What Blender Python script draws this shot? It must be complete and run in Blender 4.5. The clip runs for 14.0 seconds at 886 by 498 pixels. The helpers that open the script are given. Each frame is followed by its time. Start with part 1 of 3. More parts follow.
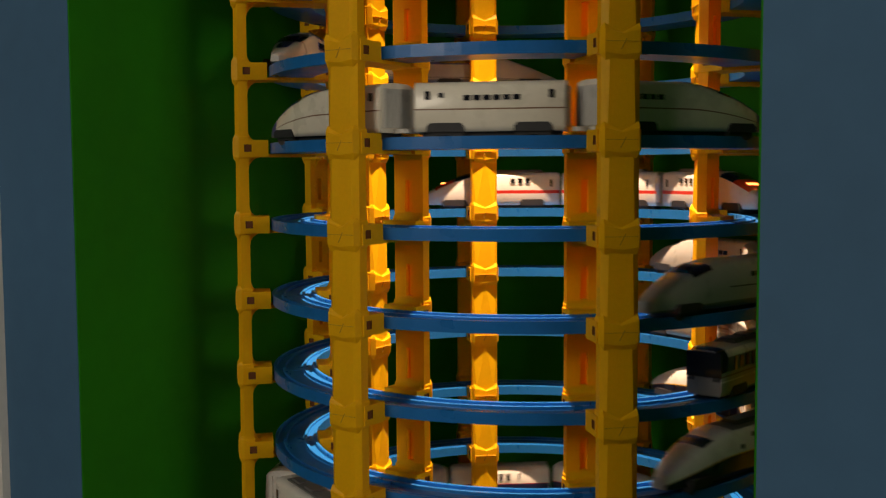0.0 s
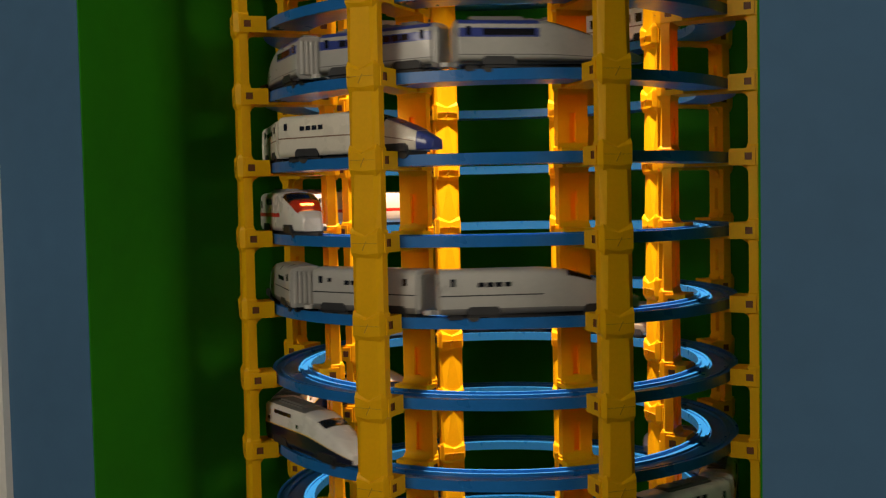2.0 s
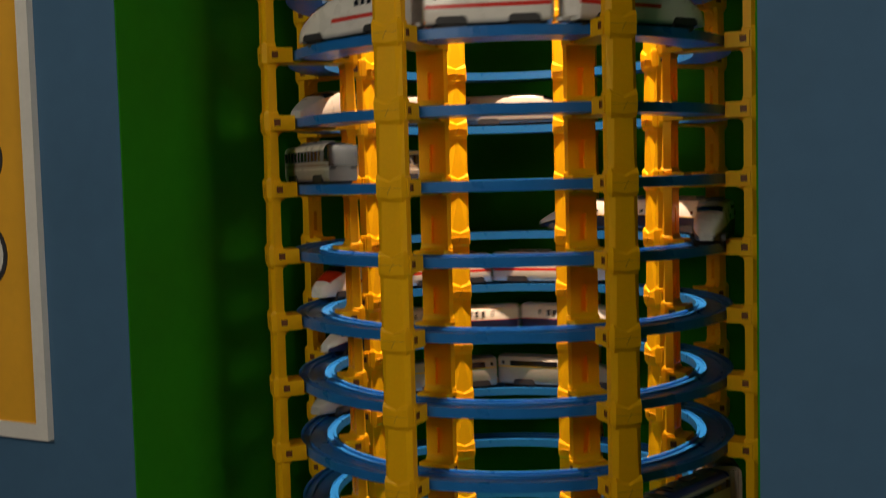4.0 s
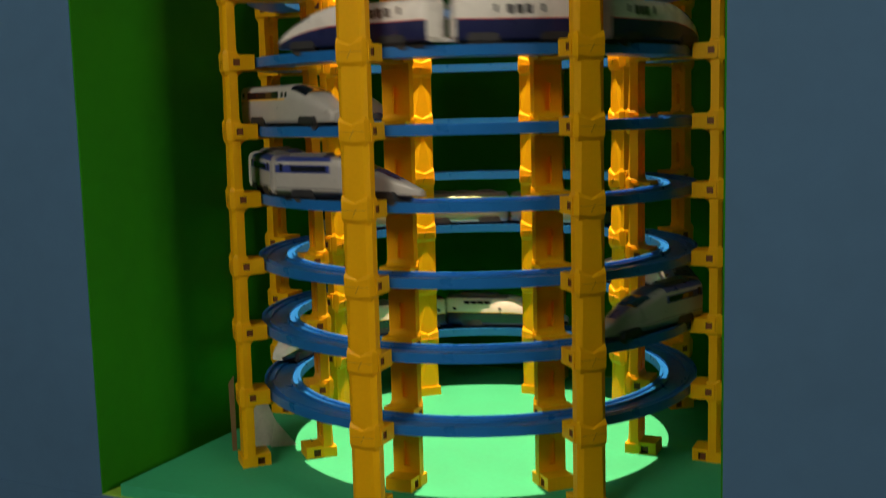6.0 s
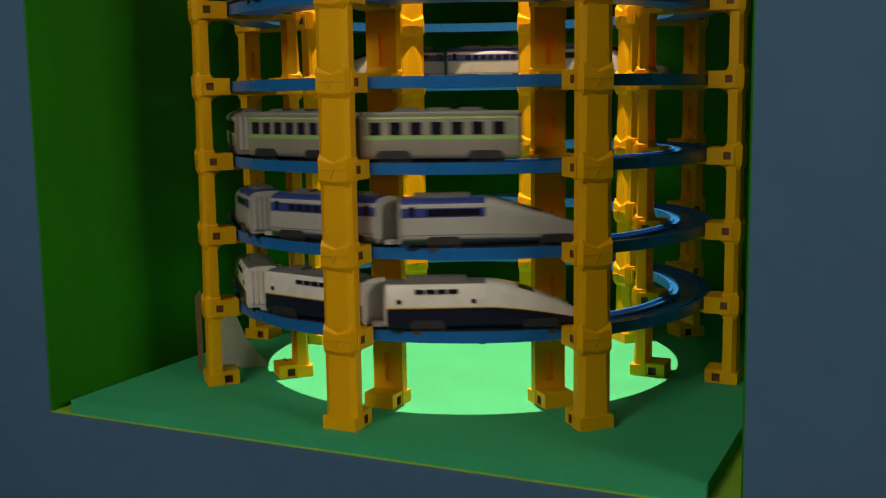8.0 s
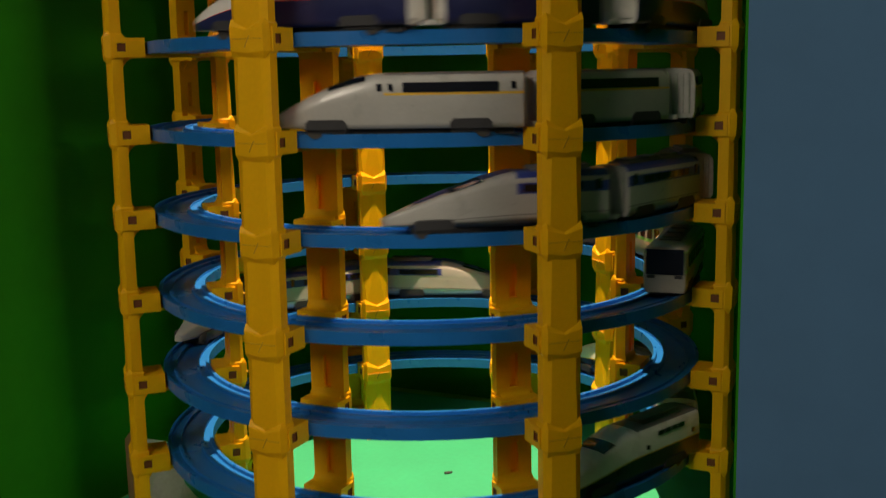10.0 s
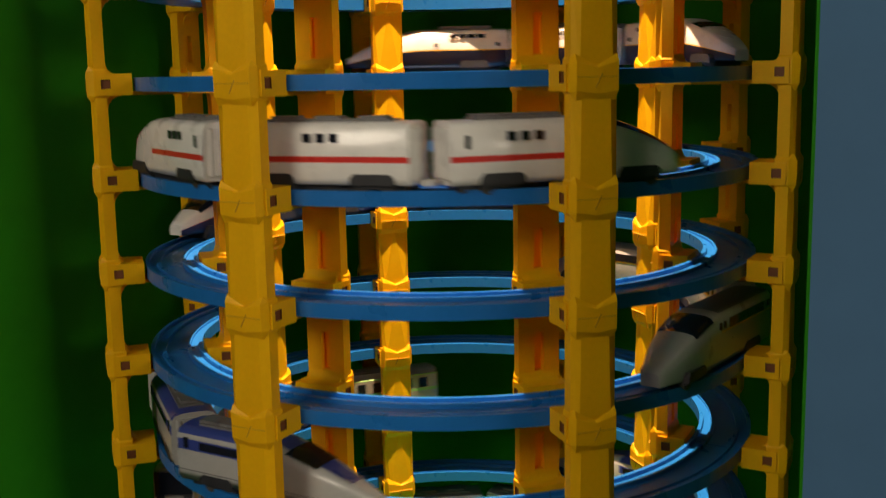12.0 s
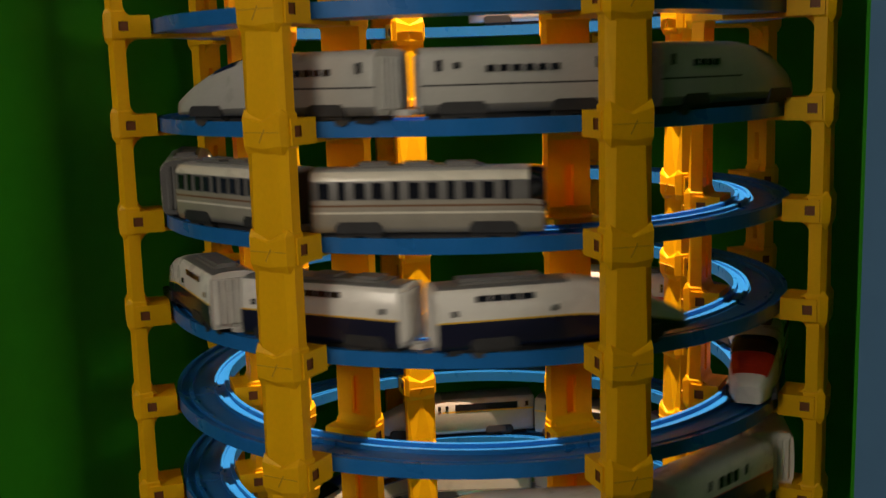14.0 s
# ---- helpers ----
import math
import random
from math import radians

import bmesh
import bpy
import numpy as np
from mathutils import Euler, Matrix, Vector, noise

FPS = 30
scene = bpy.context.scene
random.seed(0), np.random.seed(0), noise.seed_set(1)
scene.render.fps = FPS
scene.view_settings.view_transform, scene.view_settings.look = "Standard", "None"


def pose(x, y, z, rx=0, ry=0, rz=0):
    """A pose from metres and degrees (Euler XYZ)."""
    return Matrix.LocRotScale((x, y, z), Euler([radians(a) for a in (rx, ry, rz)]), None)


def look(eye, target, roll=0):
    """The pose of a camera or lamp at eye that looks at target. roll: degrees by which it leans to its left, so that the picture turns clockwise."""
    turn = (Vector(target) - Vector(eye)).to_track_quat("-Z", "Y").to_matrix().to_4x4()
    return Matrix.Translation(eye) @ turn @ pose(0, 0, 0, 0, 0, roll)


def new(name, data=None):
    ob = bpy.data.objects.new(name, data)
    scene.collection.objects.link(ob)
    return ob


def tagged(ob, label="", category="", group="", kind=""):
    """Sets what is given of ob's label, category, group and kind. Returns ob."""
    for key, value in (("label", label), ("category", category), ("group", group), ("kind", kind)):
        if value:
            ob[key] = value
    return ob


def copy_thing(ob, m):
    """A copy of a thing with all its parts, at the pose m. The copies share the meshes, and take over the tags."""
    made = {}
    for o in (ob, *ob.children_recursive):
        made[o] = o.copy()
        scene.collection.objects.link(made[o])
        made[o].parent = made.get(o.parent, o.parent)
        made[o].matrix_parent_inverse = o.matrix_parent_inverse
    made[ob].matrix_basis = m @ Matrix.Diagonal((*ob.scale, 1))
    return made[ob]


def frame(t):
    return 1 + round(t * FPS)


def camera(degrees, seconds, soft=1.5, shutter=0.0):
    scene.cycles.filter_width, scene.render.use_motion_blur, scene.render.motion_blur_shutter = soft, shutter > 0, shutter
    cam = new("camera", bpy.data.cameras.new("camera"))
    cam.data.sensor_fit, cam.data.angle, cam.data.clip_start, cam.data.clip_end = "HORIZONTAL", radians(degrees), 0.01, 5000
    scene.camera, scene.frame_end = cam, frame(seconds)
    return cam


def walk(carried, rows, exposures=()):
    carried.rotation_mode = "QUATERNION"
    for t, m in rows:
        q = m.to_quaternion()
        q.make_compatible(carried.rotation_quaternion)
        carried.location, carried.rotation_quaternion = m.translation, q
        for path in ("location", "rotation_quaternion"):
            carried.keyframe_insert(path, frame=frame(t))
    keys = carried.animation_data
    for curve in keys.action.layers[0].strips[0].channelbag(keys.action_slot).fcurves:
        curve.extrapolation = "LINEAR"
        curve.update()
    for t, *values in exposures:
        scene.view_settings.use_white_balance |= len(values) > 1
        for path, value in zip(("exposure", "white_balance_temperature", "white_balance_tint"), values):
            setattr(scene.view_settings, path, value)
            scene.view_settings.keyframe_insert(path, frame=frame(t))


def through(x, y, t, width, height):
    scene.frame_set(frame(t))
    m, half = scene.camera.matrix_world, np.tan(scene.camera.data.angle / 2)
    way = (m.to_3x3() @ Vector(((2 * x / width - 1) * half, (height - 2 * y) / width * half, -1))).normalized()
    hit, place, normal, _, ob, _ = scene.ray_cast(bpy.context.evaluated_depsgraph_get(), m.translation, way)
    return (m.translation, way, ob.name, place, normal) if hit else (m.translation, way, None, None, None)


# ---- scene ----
# All lengths in metres. The tower's axis is x = y = 0, the green slab's top is z = 0.


def eye_pose(x, y, z, yaw, pitch, roll):
    return pose(x, y, z, 90 + pitch, 0, yaw) @ pose(0, 0, 0, 0, 0, roll)


cam = camera(44.74, 14.0, soft=1.15, shutter=0.5)
walk(cam, [
    (0, eye_pose(0.1512, -0.9962, 0.7885, 12.98, -4.16, -0.34)),
    (0.5, eye_pose(0.1313, -1.0441, 0.7888, 11.54, -4.83, -1.46)),
    (1, eye_pose(0.0617, -1.0803, 0.7881, 8.27, -4.54, -2.06)),
    (1.5, eye_pose(0.0529, -1.0977, 0.7869, 6.09, -3.65, -1.83)),
    (2, eye_pose(0.0516, -1.1025, 0.7796, 5.75, -2.85, -1.21)),
    (2.2, eye_pose(0.0512, -1.1075, 0.7769, 6.15, -2.48, -1.18)),
    (4.3, eye_pose(0.0282, -1.1799, 0.5773, 4.75, -3.92, -1.26)),
    (4.5, eye_pose(0.0302, -1.1815, 0.5506, 4.56, -3.60, -0.99)),
    (5, eye_pose(0.0351, -1.1802, 0.4823, 3.78, -3.45, -1.02)),
    (5.5, eye_pose(0.0319, -1.1769, 0.4203, 3.78, -5.76, -1.58)),
    (6, eye_pose(0.0284, -1.1609, 0.3594, 3.22, -7.52, -1.42)),
    (6.5, eye_pose(0.0299, -1.1636, 0.3088, 3.32, -8.11, -1.40)),
    (7, eye_pose(0.0266, -1.1339, 0.2622, 3.55, -8.92, -1.88)),
    (7.2, eye_pose(0.0255, -1.1193, 0.2457, 3.36, -7.71, -1.10)),
    (9.3, eye_pose(0.0515, -0.9856, 0.3328, 3.09, -9.00, -0.75)),
    (9.5, eye_pose(0.0546, -0.9714, 0.3466, 3.02, -9.07, -1.19)),
    (10, eye_pose(0.0626, -0.9407, 0.3829, 3.09, -9.25, -1.03)),
    (10.5, eye_pose(0.0681, -0.9097, 0.4213, 3.22, -9.46, -1.03)),
    (11, eye_pose(0.0721, -0.8838, 0.4549, 4.05, -8.61, -1.14)),
    (11.5, eye_pose(0.0790, -0.8631, 0.5006, 5.43, -9.04, -1.22)),
    (12, eye_pose(0.0770, -0.8423, 0.5462, 5.59, -9.42, -1.12)),
    (12.5, eye_pose(0.0677, -0.8254, 0.5919, 5.35, -10.54, -1.09)),
    (13, eye_pose(0.0724, -0.8217, 0.6425, 5.55, -10.70, -1.46)),
    (13.5, eye_pose(0.0713, -0.8271, 0.6812, 5.87, -10.07, -1.56)),
    (14, eye_pose(0.0634, -0.8320, 0.7061, 6.11, -9.40, -1.70)),
], exposures=[(0, -0.48), (1, -0.36), (2, -0.2), (2.2, -0.2), (4.3, -0.38), (4.6, -0.3), (5, 0.06), (5.5, 0.28), (6.3, 0.28), (7, 0.22), (9.5, 0.0), (10.2, -0.02), (11, 0.12), (12.5, 0.10), (13.2, -0.14), (14, -0.24)])

# ---- light ----
TURN = -21.85                      # the wall's heading against the tower's
WALL = pose(0, 0, 0, 0, 0, TURN)   # local x along the wall, y into the niche

world = bpy.data.worlds.new("world")
world.use_nodes = True
world.node_tree.nodes["Background"].inputs[0].default_value = (0.35, 0.42, 0.55, 1)
world.node_tree.nodes["Background"].inputs[1].default_value = 0.02
scene.world = world


def lamp(name, kind, m, power, colour):
    data = bpy.data.lights.new(name, kind)
    data.energy, data.color = power, colour
    ob = new(name, data)
    ob.matrix_world = m
    return data


room = lamp("room_light", "AREA", WALL @ look((-0.30, -2.45, 1.60), (0, 0, 0.45)), 22.5, (1.0, 0.88, 0.70))
room.shape, room.size = "DISK", 0.9
side = lamp("side_light", "AREA", WALL @ look((2.32, -1.12, 1.0), (0, 0, 0.40)), 15.0, (1.0, 0.88, 0.70))
side.shape, side.size = "DISK", 0.6
top = lamp("top_light", "SPOT", look((0.0, -0.012, 1.60), (0.0, 0.0, 0)), 285.0, (1.0, 0.67, 0.44))
top.spot_size, top.spot_blend, top.shadow_soft_size = radians(33), 0.45, 0.012

# ---- materials ----


def material(name, colour, rough=0.45, grain=0.08, scale=60.0, bump=0.0, metal=0.0, coat=0.0, glow=0.0, through=0.0, gloss=0.5):
    """A surface with variation at two scales, fine relief and, if asked, light that seeps through or glows."""
    m = bpy.data.materials.new(name)
    m.use_nodes = True
    nt = m.node_tree
    p = nt.nodes["Principled BSDF"]
    p.inputs["Roughness"].default_value, p.inputs["Metallic"].default_value = rough, metal
    p.inputs["Coat Weight"].default_value, p.inputs["Specular IOR Level"].default_value = coat, gloss
    co = nt.nodes.new("ShaderNodeTexCoord")
    small, large = nt.nodes.new("ShaderNodeTexNoise"), nt.nodes.new("ShaderNodeTexNoise")
    small.inputs["Scale"].default_value, large.inputs["Scale"].default_value = scale * 9, scale
    small.inputs["Detail"].default_value = 4
    both = nt.nodes.new("ShaderNodeMath")
    both.operation = "MULTIPLY_ADD"
    both.inputs[1].default_value = 0.4
    add = nt.nodes.new("ShaderNodeMath")
    add.operation = "MULTIPLY"
    add.inputs[1].default_value = 0.6
    for n in (small, large):
        nt.links.new(co.outputs["Object"], n.inputs["Vector"])
    nt.links.new(large.outputs["Fac"], add.inputs[0])
    nt.links.new(small.outputs["Fac"], both.inputs[0])
    nt.links.new(add.outputs[0], both.inputs[2])
    ramp = nt.nodes.new("ShaderNodeValToRGB")
    ramp.color_ramp.elements[0].position, ramp.color_ramp.elements[1].position = 0.3, 0.7
    ramp.color_ramp.elements[0].color = (*[c * (1 - grain * 2) for c in colour], 1)
    ramp.color_ramp.elements[1].color = (*[min(1, c * (1 + grain)) for c in colour], 1)
    nt.links.new(both.outputs[0], ramp.inputs["Fac"])
    nt.links.new(ramp.outputs["Color"], p.inputs["Base Color"])
    wear = nt.nodes.new("ShaderNodeMapRange")
    wear.inputs["To Min"].default_value, wear.inputs["To Max"].default_value = max(0.02, rough - 0.1), min(1, rough + 0.12)
    nt.links.new(large.outputs["Fac"], wear.inputs["Value"])
    nt.links.new(wear.outputs["Result"], p.inputs["Roughness"])
    if bump:
        b = nt.nodes.new("ShaderNodeBump")
        b.inputs["Strength"].default_value, b.inputs["Distance"].default_value = bump, 0.001
        nt.links.new(small.outputs["Fac"], b.inputs["Height"])
        nt.links.new(b.outputs["Normal"], p.inputs["Normal"])
    if glow:
        p.inputs["Emission Color"].default_value = (*colour, 1)
        p.inputs["Emission Strength"].default_value = glow
    if through:
        seep, mix = nt.nodes.new("ShaderNodeBsdfTranslucent"), nt.nodes.new("ShaderNodeMixShader")
        seep.inputs["Color"].default_value = (min(1, colour[0] * 1.1), colour[1] * 0.78, colour[2], 1)
        mix.inputs[0].default_value = through
        nt.links.new(p.outputs[0], mix.inputs[1])
        nt.links.new(seep.outputs[0], mix.inputs[2])
        nt.links.new(mix.outputs[0], nt.nodes["Material Output"].inputs["Surface"])
    return m


YELLOW = material("yellow_plastic", (0.93, 0.535, 0.004), 0.42, 0.05, 40, 0.05, through=0.27, gloss=0.2)
SOCKET_SHADE = material("brown_socket_shade", (0.16, 0.045, 0.006), 0.6, 0.1)
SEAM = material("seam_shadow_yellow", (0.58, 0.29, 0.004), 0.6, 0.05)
BLUE = material("blue_plastic", (0.013, 0.145, 0.45), 0.30, 0.05, 40, 0.04)
WALL_BLUE = material("blue_wall_paint", (0.058, 0.138, 0.250), 0.75, 0.05, 5, 0.15, gloss=0.25)
NICHE_GREEN = material("green_wall_paint", (0.020, 0.215, 0.004), 0.7, 0.08, 6, 0.15, gloss=0.15)
SLAB_GREEN = material("green_board", (0.028, 0.38, 0.17), 0.75, 0.06, 20, 0.2)
SILL = material("lime_sill_paint", (0.25, 0.50, 0.04), 0.7, 0.1, 20, 0.2)
WHITE_PAINT = material("white_paint", (0.75, 0.75, 0.73), 0.7, 0.04, 4, 0.1)
CARPET = material("grey_carpet", (0.16, 0.16, 0.17), 0.95, 0.2, 30, 0.6)
CARD = material("grey_card", (0.62, 0.60, 0.54), 0.8, 0.1, 30, 0.2)
KRAFT = material("brown_card", (0.32, 0.20, 0.09), 0.85, 0.1, 30, 0.2)
ORANGE_PRINT = material("orange_print", (0.80, 0.40, 0.02), 0.55, 0.05, 8, 0.03)
FRAME_WHITE = material("white_frame", (0.72, 0.70, 0.66), 0.5, 0.04, 20)
BLACK_PRINT = material("black_print", (0.03, 0.03, 0.035), 0.5, 0.1)
VIOLET_PRINT = material("violet_print", (0.12, 0.08, 0.30), 0.5, 0.1)
DARK = material("dark_plastic", (0.025, 0.025, 0.028), 0.5, 0.2, 80)
GLASS_BLACK = material("black_gloss", (0.012, 0.012, 0.016), 0.12, 0.1, 60, coat=0.5)
WHEEL = material("grey_rubber", (0.055, 0.051, 0.044), 0.7, 0.2, 80)
COUPLER = material("pale_plastic", (0.55, 0.53, 0.50), 0.4, 0.05)
P_WHITE = material("white_plastic", (0.76, 0.73, 0.68), 0.28, 0.04, 50, coat=0.3)
P_CREAM = material("cream_plastic", (0.74, 0.69, 0.58), 0.28, 0.04, 50, coat=0.3)
P_GREY = material("grey_plastic", (0.44, 0.43, 0.40), 0.3, 0.05, 50, coat=0.3)
P_SILVER = material("silver_paint", (0.44, 0.40, 0.33), 0.32, 0.06, 50, metal=0.35)
P_DGREY = material("dark_grey_plastic", (0.16, 0.155, 0.15), 0.4, 0.08, 50)
P_NAVY = material("navy_plastic", (0.018, 0.022, 0.085), 0.3, 0.06, 50, coat=0.3)
P_INK = material("ink_blue_plastic", (0.010, 0.011, 0.030), 0.3, 0.06, 50, coat=0.3)
P_BLUE = material("stripe_blue", (0.035, 0.055, 0.26), 0.3, 0.05, 50, coat=0.3)
P_RED = material("stripe_red", (0.62, 0.03, 0.02), 0.3, 0.05, 50, coat=0.3)
P_YELLOW = material("stripe_yellow", (0.75, 0.45, 0.04), 0.35, 0.05, 50)
P_GREEN = material("stripe_green", (0.30, 0.55, 0.16), 0.35, 0.05, 50)
P_BROWN = material("stripe_brown", (0.20, 0.10, 0.05), 0.35, 0.05, 50)
LAMP_LIT = material("lit_headlight", (1.0, 0.30, 0.06), 0.2, glow=7.0)
RED_GLOW = material("red_face", (0.75, 0.05, 0.015), 0.15, 0.1, 60, coat=0.5)

# ---- mesh helpers ----


def mesh_of(bm, *mats):
    me = bpy.data.meshes.new("mesh")
    bmesh.ops.recalc_face_normals(bm, faces=bm.faces)
    bm.to_mesh(me)
    bm.free()
    for m in mats:
        me.materials.append(m)
    return me


def part(name, me, parent, m=None, label=""):
    ob = new(name, me)
    ob.parent = parent
    ob.matrix_basis = m or Matrix()
    if label:
        ob["label"] = label
    return ob


def box(bm, x0, x1, y0, y1, z0, z1, mat=0, m=None):
    v = [bm.verts.new((x, y, z)) for z in (z0, z1) for y in (y0, y1) for x in (x0, x1)]
    out = []
    for f in ((0, 2, 3, 1), (4, 5, 7, 6), (0, 1, 5, 4), (2, 6, 7, 3), (0, 4, 6, 2), (1, 3, 7, 5)):
        face = bm.faces.new([v[i] for i in f])
        face.material_index = mat
        out.append(face)
    if m:
        for w in v:
            w.co = m @ w.co
    return v


def bevel(bm, width, segments=2, angle=30):
    edges = [e for e in bm.edges if len(e.link_faces) == 2 and e.calc_face_angle(0) > radians(angle)]
    bmesh.ops.bevel(bm, geom=edges, offset=width, segments=segments, affect="EDGES", clamp_overlap=True)


def boxes(*spans, mats=(), width=0.0):
    bm = bmesh.new()
    for s in spans:
        box(bm, *s)
    if width:
        bevel(bm, width)
    return mesh_of(bm, *mats)


def prism(bm, outline, x0, x1, mat=0):
    """A closed outline of (y, z) pulled along x."""
    a = [bm.verts.new((x0, y, z)) for y, z in outline]
    b = [bm.verts.new((x1, y, z)) for y, z in outline]
    n = len(outline)
    faces = [bm.faces.new(a[::-1]), bm.faces.new(b)]
    faces += [bm.faces.new((a[i], a[(i + 1) % n], b[(i + 1) % n], b[i])) for i in range(n)]
    for f in faces:
        f.material_index = mat
    return faces


def cylinder(bm, radius, y0, y1, x=0.0, z=0.0, n=14, mat=0):
    a = [bm.verts.new((x + radius * math.cos(k * math.tau / n), y0, z + radius * math.sin(k * math.tau / n))) for k in range(n)]
    b = [bm.verts.new((v.co.x, y1, v.co.z)) for v in a]
    faces = [bm.faces.new(a), bm.faces.new(b[::-1])] + [bm.faces.new((a[i], b[i], b[(i + 1) % n], a[(i + 1) % n])) for i in range(n)]
    for f in faces:
        f.material_index = mat


# ---- the room and the niche ----
U0, U1, FRONT, BACK, TOP, BASE = -0.288, 0.3165, -0.283, 0.33, 1.75, -0.012


def setting(name, me, label, category, m=WALL):
    ob = new(name, me)
    ob.matrix_world = m
    return tagged(ob, label, category, kind="structure")


wall = boxes((-2.2, U0, FRONT, FRONT + 0.03, -1.0, 1.9), (U1, 2.6, FRONT, FRONT + 0.03, -1.0, 1.9),
             (U0, U1, FRONT, FRONT + 0.03, -1.0, BASE - 0.0012), (U0, U1, FRONT, FRONT + 0.03, TOP, 1.9), mats=(WALL_BLUE,))
setting("wall_front", wall, "pale blue painted wall with a tall rectangular niche", "wall")
setting("trim", boxes((-2.2, U1, FRONT - 0.0022, FRONT, -1.0, BASE - 0.002), mats=(WALL_BLUE,), width=0.0008), "pale blue lower wall panel with a proud edge", "wall panel")
setting("wall_niche_west", boxes((U0 - 0.02, U0, FRONT + 0.03, BACK, BASE - 0.02, TOP), mats=(NICHE_GREEN,)), "dark green painted side wall of the niche", "wall")
setting("wall_niche_east", boxes((U1, U1 + 0.02, FRONT + 0.03, BACK, BASE - 0.02, TOP), mats=(NICHE_GREEN,)), "dark green painted side wall of the niche", "wall")
setting("wall_niche_back", boxes((U0 - 0.02, U1 + 0.02, BACK, BACK + 0.02, BASE - 0.02, TOP), mats=(NICHE_GREEN,)), "dark green painted back wall of the niche", "wall")
setting("ceiling_niche", boxes((U0 - 0.02, U1 + 0.02, FRONT + 0.03, BACK + 0.02, TOP, TOP + 0.02), mats=(NICHE_GREEN,)), "dark green painted top of the niche", "ceiling")
setting("floor_niche", boxes((U0, U1, FRONT + 0.0005, BACK, BASE - 0.0011, BASE), mats=(SILL,)), "lime green painted floor of the niche", "floor")
jambs = boxes((U0 - 0.0005, U0 + 0.0015, FRONT + 0.0006, FRONT + 0.03, BASE, TOP), (U1 - 0.0015, U1 + 0.0005, FRONT + 0.0006, FRONT + 0.03, BASE, TOP), mats=(NICHE_GREEN,))
setting("trim_niche", jambs, "green painted reveals of the niche opening", "trim")
setting("floor", boxes((-2.2, 2.6, -3.2, FRONT, -1.05, -1.0), mats=(CARPET,)), "grey carpet of the exhibition room", "floor")
setting("ceiling", boxes((-2.2, 2.6, -3.2, FRONT + 0.03, 1.9, 1.95), mats=(WHITE_PAINT,)), "white ceiling of the exhibition room", "ceiling")
setting("wall_west", boxes((-2.25, -2.2, -3.2, FRONT + 0.03, -1.0, 1.9), mats=(WALL_BLUE,)), "pale blue side wall of the room", "wall")
setting("wall_east", boxes((2.6, 2.65, -3.2, FRONT + 0.03, -1.0, 1.9), mats=(WALL_BLUE,)), "pale blue side wall of the room", "wall")
setting("wall_behind", boxes((-2.2, 2.6, -3.25, -3.2, -1.0, 1.9), mats=(WALL_BLUE,)), "pale blue rear wall of the room", "wall")


def display_board():
    ob = new("display_board", boxes((-0.265, 0.2915, FRONT + 0.002, 0.28, BASE, 0.0), mats=(SLAB_GREEN,), width=0.002))
    ob.matrix_world = WALL
    tagged(ob, "flat green board on the niche floor under the track tower", "board")


display_board()


def poster(u, z):
    """An orange poster in a white frame on the blue wall; u, z is its lower inner corner."""
    base = new("poster")
    base.matrix_world = WALL @ pose(u, FRONT, z)
    tagged(base, "orange poster in a white frame on the blue wall", "poster")
    w, h, t, f = 0.42, 0.62, 0.008, 0.016
    for s in ((-w, 0, -t, 0, 0, f), (-w, 0, -t, 0, h - f, h)):
        part("frame_rail", boxes(s, mats=(FRAME_WHITE,), width=0.002), base, label="white frame rail")
    for s in ((-f, 0, -t, 0, f, h - f), (-w, -w + f, -t, 0, f, h - f)):
        part("frame_rail", boxes(s, mats=(FRAME_WHITE,), width=0.002), base, label="white frame rail")
    part("sheet", boxes((-w + f, -f, -0.004, 0, f, h - f), mats=(ORANGE_PRINT,)), base, label="orange printed sheet")
    for zz, r in ((0.192, 0.036), (0.292, 0.030), (0.364, 0.025), (0.43, 0.025)):
        bm = bmesh.new()
        cylinder(bm, r, -0.0052, -0.004, -0.049 - r, zz, 24, 0)
        cylinder(bm, r * 0.86, -0.0058, -0.0052, -0.049 - r, zz, 24, 1)
        cylinder(bm, r * 0.5, -0.0062, -0.0058, -0.049 - r, zz, 24, 2)
        part("printed_disc", mesh_of(bm, BLACK_PRINT, FRAME_WHITE, VIOLET_PRINT), base, label="round printed mark")


poster(-0.396, 0.356)


def label_plate():
    """A small white-bordered picture plate under the niche; its print is not legible."""
    base = new("label_plate")
    base.matrix_world = WALL @ pose(-0.135, FRONT - 0.0022, -0.0985)
    tagged(base, "small white-bordered picture plate on the blue wall", "label")
    part("plate", boxes((0, 0.105, -0.0038, 0, -0.075, 0), mats=(FRAME_WHITE,), width=0.0012), base)
    part("print", boxes((0.003, 0.102, -0.0044, -0.0038, -0.072, -0.003), mats=(CARD,)), base, label="pale printed area")
    for x, z, w, h, mat in ((0.010, -0.008, 0.012, 0.007, BLACK_PRINT), (0.027, -0.010, 0.014, 0.010, KRAFT), (0.044, -0.009, 0.010, 0.008, ORANGE_PRINT),
                            (0.062, -0.010, 0.016, 0.009, BLACK_PRINT), (0.082, -0.009, 0.012, 0.010, KRAFT)):
        part("printed_bar", boxes((x, x + w, -0.0048, -0.0044, z - h, z), mats=(mat,)), base)


label_plate()


